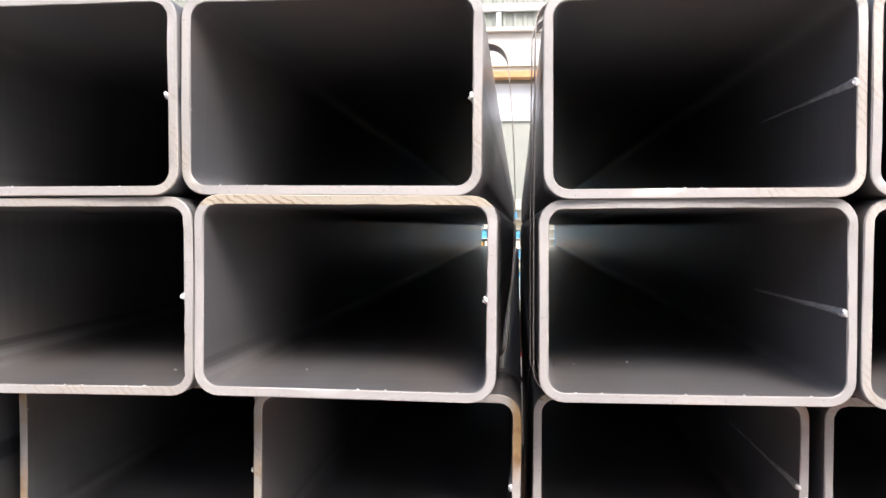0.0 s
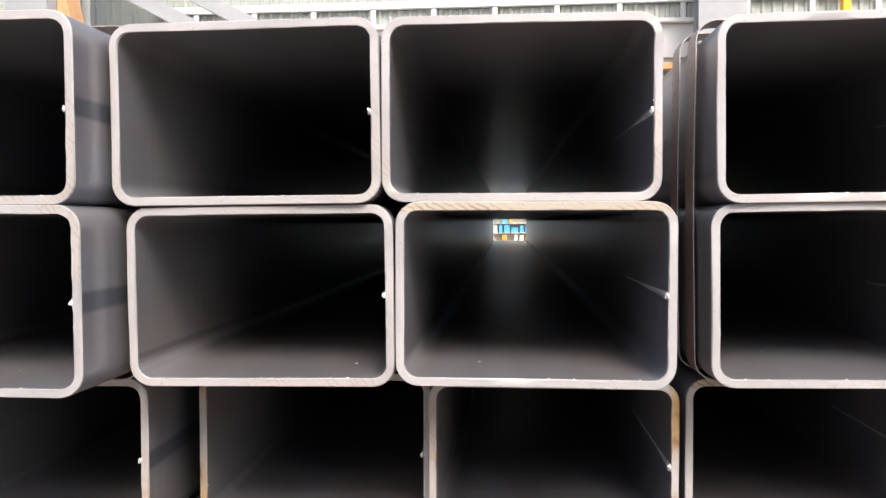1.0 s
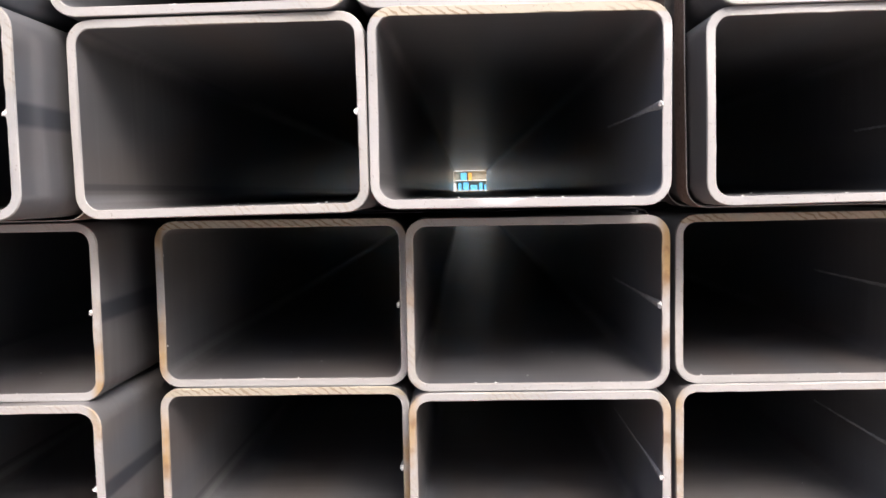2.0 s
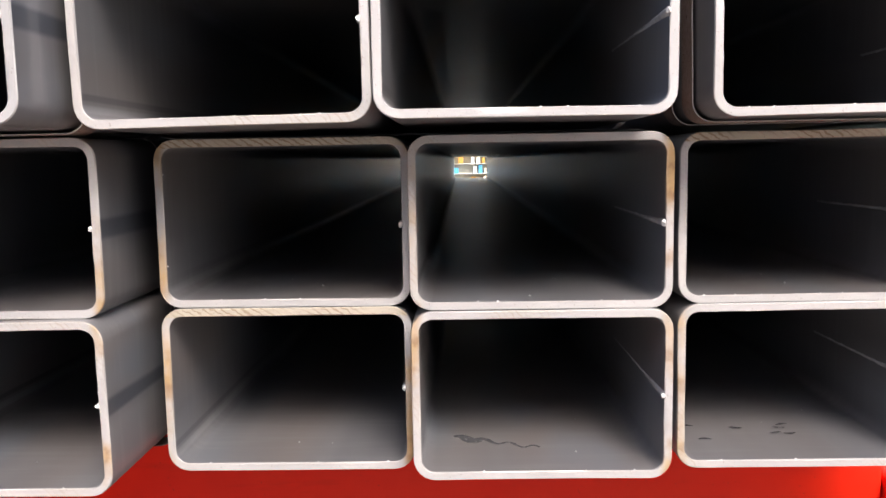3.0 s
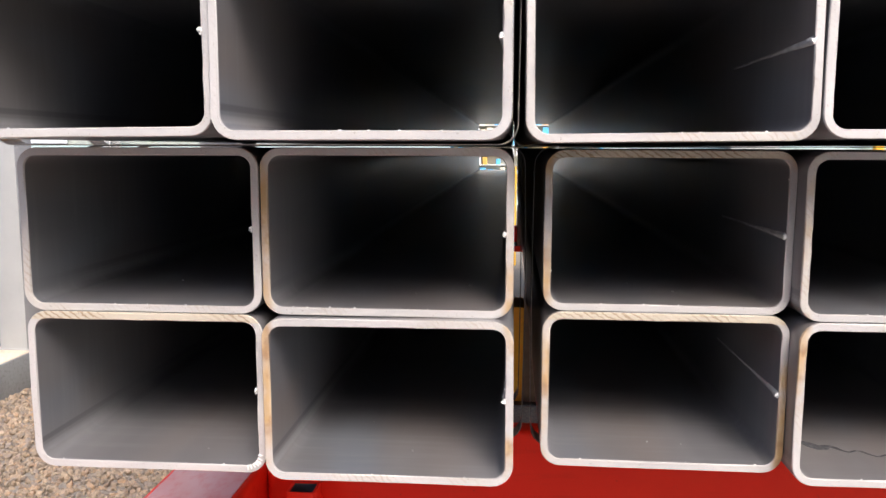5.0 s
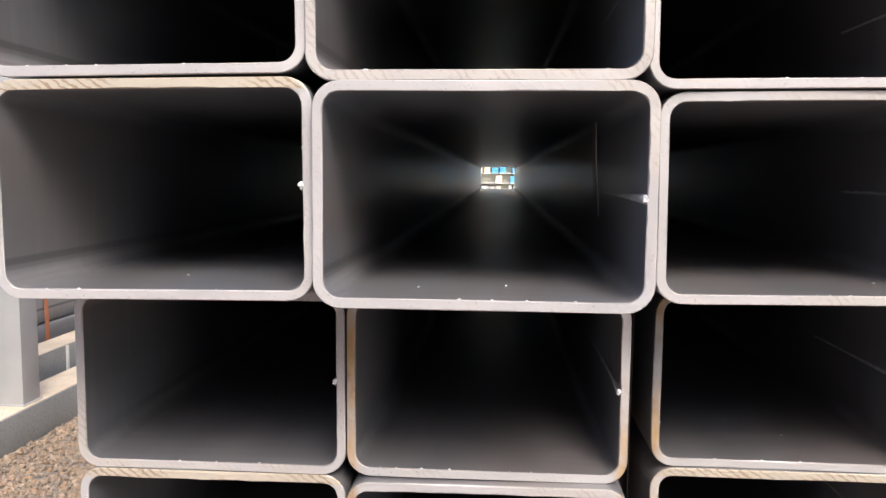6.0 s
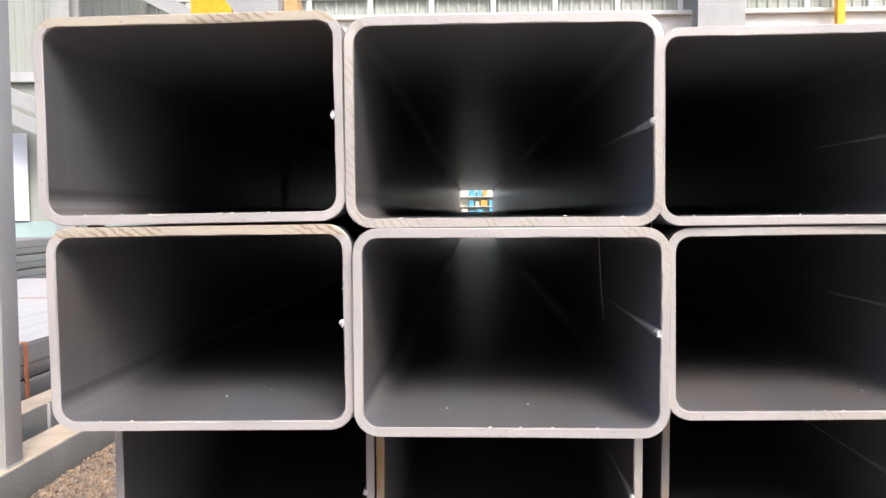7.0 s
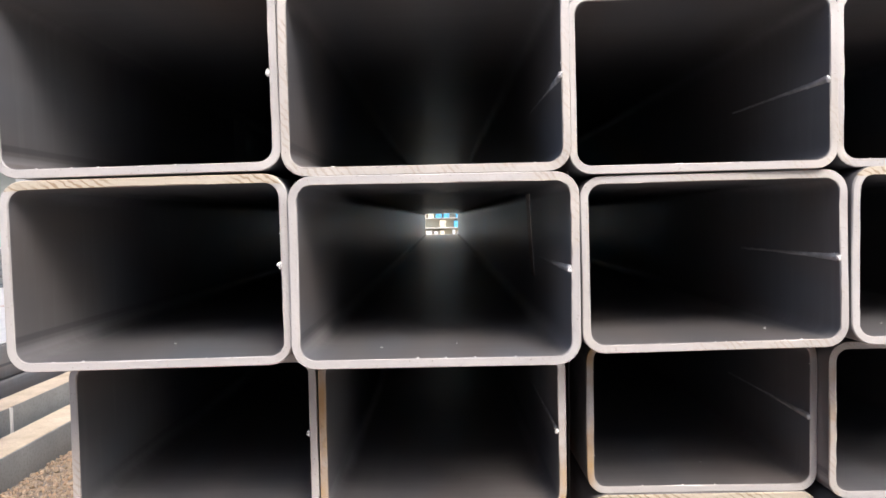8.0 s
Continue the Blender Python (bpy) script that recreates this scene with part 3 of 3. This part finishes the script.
GN = "tubes in the neighbouring stack"
for k in range(10):
    for r in range(2):
        far_tube(-2.9 - 0.304 * k, 3.75 + 0.03 * (k % 2), -1.148 + 0.248 * r, 0.3, 0.245, 6.0, "dark grey steel tube in a neighbouring strapped stack", GN)
for yy in (4.2, 8.9):
    tagged(part("timber_bearer", box(-5.65, -2.6, yy, yy + 0.1, GROUND, -1.1485, 0.004), TIMBER), "dark timber bearer under the neighbouring stack", "timber bearer", "timber bearers")
# added pale sheets: daylight on the upper tubes' tops, given as a colour
for k in range(4):
    tagged(part("cover_sheet", box(-3.36 - 0.76 * k, -2.61 - 0.76 * k, 3.8, 9.7, -0.6535, -0.6485, 0.001), LIT_TOP), "pale sheet added for the lit tops of the tubes", "steel sheet", "steel sheets on the stack")
for yy in (4.42, 7.2):
    steel_band(-5.645, -2.596, -1.1495, -0.6465, yy, "rusty orange steel strap round the neighbouring stack", BAND_ORANGE, "orange straps", width=0.05)
for k in range(5):
    for r in range(5):
        far_tube(-6.15 - 0.31 * k, 5.5, -1.17 + 0.205 * r, 0.3, 0.2, 6.0, "dark grey steel tube in a distant stack", "tubes in the distant stack")
for yy in (6.0, 11.0):
    tagged(part("timber_bearer", box(-7.4, -5.85, yy, yy + 0.1, GROUND, -1.1705, 0.004), TIMBER), "dark timber bearer under the distant stack", "timber bearer", "timber bearers")
steel_band(-7.395, -5.844, -1.172, -0.143, 9.6, "rusty orange steel strap round the distant stack", BAND_ORANGE, "orange straps", width=0.06)

# ---------------------------------------------------------------- blue rack beyond the far ends
rack = base("storage_rack", "pale storage rack with blue uprights filled with small boxes", "storage rack", (0.78, 9.4, GROUND))
part("back_panel", box(-0.95, 0.95, 0.12, 0.14, 0.78, 1.78), CREAM, rack, "pale board back panel")
for xx in (-0.95, 0.0, 0.95):
    part("upright", box(xx - 0.02, xx + 0.02, 0.08, 0.12, 0, 1.8, 0.004), BLUE, rack)
for k in range(5, 13):
    part("shelf", box(-0.95, 0.95, -0.01, 0.12, 0.146 + 0.125 * k, 0.155 + 0.125 * k, 0.002), WHITE, rack)
rb = random.Random(5)
for k in range(5, 13):
    xx = -0.94
    while xx < 0.8:
        w = rb.uniform(0.05, 0.1)
        if rb.random() < 0.75:
            mat = rb.choice((BLUE, CREAM, AMBER, BLUE, WHITE))
            z0 = GROUND + 0.1555 + 0.125 * k
            word = {"white_paint": "white", "cream_board": "cream", "amber_board": "amber", "blue_paint": "blue"}[mat.name]
            ob = part("storage_box", box(-w / 2 + 0.006, w / 2 - 0.006, -0.04, 0.05, 0, rb.uniform(0.06, 0.105), 0.003), mat)
            ob.location = (0.78 + xx + w / 2, 9.45, z0)
            tagged(ob, "small %s storage box on the pale rack" % word, "box", "boxes on the rack")
        xx += w + 0.01

# ---------------------------------------------------------------- factory wall behind
WY = 15.0


def ribbed(x0, x1, z0, z1, y, pitch=0.2, depth=0.035):
    bm = bmesh.new()
    prof, x = [], x0
    while x < x1:
        for dx, dy in ((0.0, 0), (0.1, 0), (0.125, -depth), (0.175, -depth)):
            if x + dx <= x1:
                prof.append((x + dx, y + dy))
        x += pitch
    prof.append((x1, y))
    lo, hi = [bm.verts.new((a, b, z0)) for a, b in prof], [bm.verts.new((a, b, z1)) for a, b in prof]
    for i in range(len(prof) - 1):
        bm.faces.new((lo[i], lo[i + 1], hi[i + 1], hi[i]))
    return bm


wall = part("wall_north", box(-22, 26, WY, WY + 0.2, GROUND, 9.0), CLAD)
tagged(wall, "pale green ribbed metal factory wall", "wall", kind="structure")
part("cladding", ribbed(-21.9, -6.0, 3.05, 8.95, WY - 0.02), CLAD, wall)
part("cladding", ribbed(-5.99, 25.9, 4.52, 8.95, WY - 0.02), CLAD, wall)
part("cladding", ribbed(-5.99, 25.9, 4.06, 4.36, WY - 0.02), CLAD, wall)
part("girt", box(-5.99, 25.9, WY - 0.16, WY - 0.06, 4.365, 4.51, 0.01), WHITE, wall, "white horizontal rail")
part("sill", box(-5.99, 25.9, WY - 0.2, WY - 0.03, 3.97, 4.05, 0.01), WHITE, wall, "white horizontal sill")
x = 0.842 - 1.2 * 5
while x < 25:
    part("mullion", box(x - 0.05, x + 0.05, WY - 0.14, WY - 0.058, 4.051, 4.364, 0.008), WHITE, wall)
    x += 1.2
part("rail", box(-21.9, -6.01, WY - 0.14, WY - 0.03, 2.85, 3.045, 0.01), PALE_GREY, wall, "pale horizontal rail over the door")
part("panel_band", box(-5.99, 25.9, WY - 0.06, WY - 0.004, 3.32, 3.965, 0.01), WHITE, wall, "white flat fascia panels")
part("ledge", box(-5.8, 25.9, WY - 0.35, WY - 0.005, 3.05, 3.17, 0.01), ORANGE, wall, "faded orange ledge")
part("lower_panel", box(-5.99, 25.9, WY - 0.05, WY - 0.004, 2.25, 2.98, 0.01), WHITE_BLUE, wall, "cool white lower sheets")
part("plinth", box(-21.9, 25.9, WY - 0.08, WY - 0.003, GROUND, 0.06, 0.01), TEAL, wall, "faded teal plinth band")
roof = part("roof", box(-22.5, 26.5, WY - 1.0, WY + 8, 9.0, 9.2), CLAD)
tagged(roof, "pale metal roof edge of the factory", "roof", kind="structure")
door = part("door_1", box(-12.6, -8.5, WY - 0.12, WY - 0.085, 0.08, 1.84, 0.01), WHITE_BLUE)
tagged(door, "closed cool white sliding factory door", "door", kind="structure")

GC = "steel columns along the factory wall"


def steel_column(x, w, y=WY - 0.9):
    c = base("steel_column", "pale grey painted steel column by the factory wall", "column", (x, y, GROUND), GC)
    part("flange", box(-w / 2, w / 2, -0.2, -0.17, 0, 9.2, 0.004), POST_GREY, c)
    part("flange", box(-w / 2, w / 2, 0.17, 0.2, 0, 9.2, 0.004), POST_GREY, c)
    part("web", box(-0.012, 0.012, -0.1705, 0.1705, 0, 9.2), GREY, c)
    part("base_plate", box(-w / 2 - 0.08, w / 2 + 0.08, -0.28, 0.28, 0, 0.03, 0.004), PALE_GREY, c)
    return c


for xx, w in ((-14.2, 0.45), (-7.24, 0.36), (4.93, 0.85), (11.5, 0.6)):
    steel_column(xx, w)
for x0, z0, x1, z1 in ((-7.2, 5.15, -4.2, 3.55), (-7.2, 5.77, -3.3, 3.7), (-14.2, 4.95, -7.3, 2.02), (-14.2, 4.55, -7.3, 1.64)):
    a, b = Vector((x0, WY - 0.8, z0)), Vector((x1, WY - 0.8, z1))
    d = (b - a)
    bm = box(0, d.length, -0.08, 0.08, -0.14, 0.14, 0.01)
    ob = part("brace", bm, POST_GREY)
    ob.matrix_world = Matrix.Translation(a) @ Matrix.Rotation(-math.atan2(d.z, d.x), 4, "Y")
    tagged(ob, "pale grey diagonal steel brace on the factory frame", "brace", "diagonal braces")
ob = part("marker_post", box(7.25, 7.4, WY - 0.5, WY - 0.35, GROUND, 4.6, 0.02), YELLOW)
tagged(ob, "yellow painted marker post by the factory wall", "post")
ob = part("marker_post", box(0.62, 0.66, 7.6, 7.64, GROUND, -0.2, 0.008), YELLOW)
tagged(ob, "short yellow painted post beyond the tubes", "post")

# ---------------------------------------------------------------- flakes of scale on the tube floors
fl = random.Random(11)
bm = bmesh.new()
for row, x, y, z, lean, seam in STACK:
    for _ in range(2):
        fx = fl.uniform(0.04, 0.26)
        cx, cy, cz = x + fx, y + fl.uniform(0.03, 0.2), z + TT + 0.0006 + (fx - 0.15) * math.tan(radians(lean))
        s, a = fl.uniform(0.0008, 0.002), fl.uniform(0, 6.3)
        top = []
        for k in range(5):
            q = a + k * 1.257
            rr = s * fl.uniform(0.4, 1.2)
            top.append((cx + rr * math.cos(q), cy + rr * math.sin(q) * 0.7))
        lo = [bm.verts.new((px, py, cz - 0.0005)) for px, py in top]
        hi = [bm.verts.new((px, py, cz + 0.0007)) for px, py in top]
        bm.faces.new(hi)
        for k in range(5):
            bm.faces.new((lo[k], lo[(k + 1) % 5], hi[(k + 1) % 5], hi[k]))
tagged(part("scale_flakes", bm, WELD), "tiny bright steel flakes on the tube floors", "flakes", kind="stuff")

# ---------------------------------------------------------------- unseen wall that closes the yard behind, added to shape the light
south = part("wall_south", box(-45, 7.2, -9.3, -9.0, GROUND, 4.9), LIGHT_WALL)
tagged(south, "unseen pale grey wall added to block low sky light", "wall", kind="structure")



def floor_film(name, pts, widths, z, label):
    """A thin film of dried water along a winding line."""
    bm = bmesh.new()
    lo, hi = [], []
    for k, ((x, y), w) in enumerate(zip(pts, widths)):
        x0, y0 = pts[max(k - 1, 0)]
        x1, y1 = pts[min(k + 1, len(pts) - 1)]
        d = Vector((x1 - x0, y1 - y0)).normalized()
        lo.append(bm.verts.new((x - d.y * w, y + d.x * w, z)))
        hi.append(bm.verts.new((x + d.y * w, y - d.x * w, z)))
    for k in range(len(pts) - 1):
        bm.faces.new((lo[k], lo[k + 1], hi[k + 1], hi[k]))
    got = bmesh.ops.extrude_face_region(bm, geom=bm.faces[:])
    for v in got["geom"]:
        if isinstance(v, bmesh.types.BMVert):
            v.co.z += 0.0004
    return tagged(part(name, bm, STAIN), label, "stain")


STAIN = make_plain("dark_water_film", (0.07, 0.07, 0.075), (0.11, 0.11, 0.115), 0.2, 20, 200, 0.0, 0.05)
FZ = -0.4090 + TT + 0.0004
film = random.Random(3)
pts = [(1.0 + 0.0045 * k, 0.268 - 0.0018 * k + 0.006 * math.sin(k * 0.9)) for k in range(25)]
floor_film("water_stain", pts, [max(0.0012, 0.007 * math.exp(-((k - 5) / 4) ** 2) + 0.0012 + film.uniform(0, 0.001)) for k in range(25)], FZ, "dark dried water trail on the tube floor")
for k in range(7):
    x0, y0 = 1.3 + film.uniform(0, 0.14), 0.24 + film.uniform(0, 0.07)
    floor_film("water_stain", [(x0 + 0.004 * i, y0 + 0.002 * math.sin(i + k)) for i in range(5)], [0.0006, 0.0018, 0.0024, 0.0016, 0.0005], FZ, "small dark dried water mark on the tube floor")
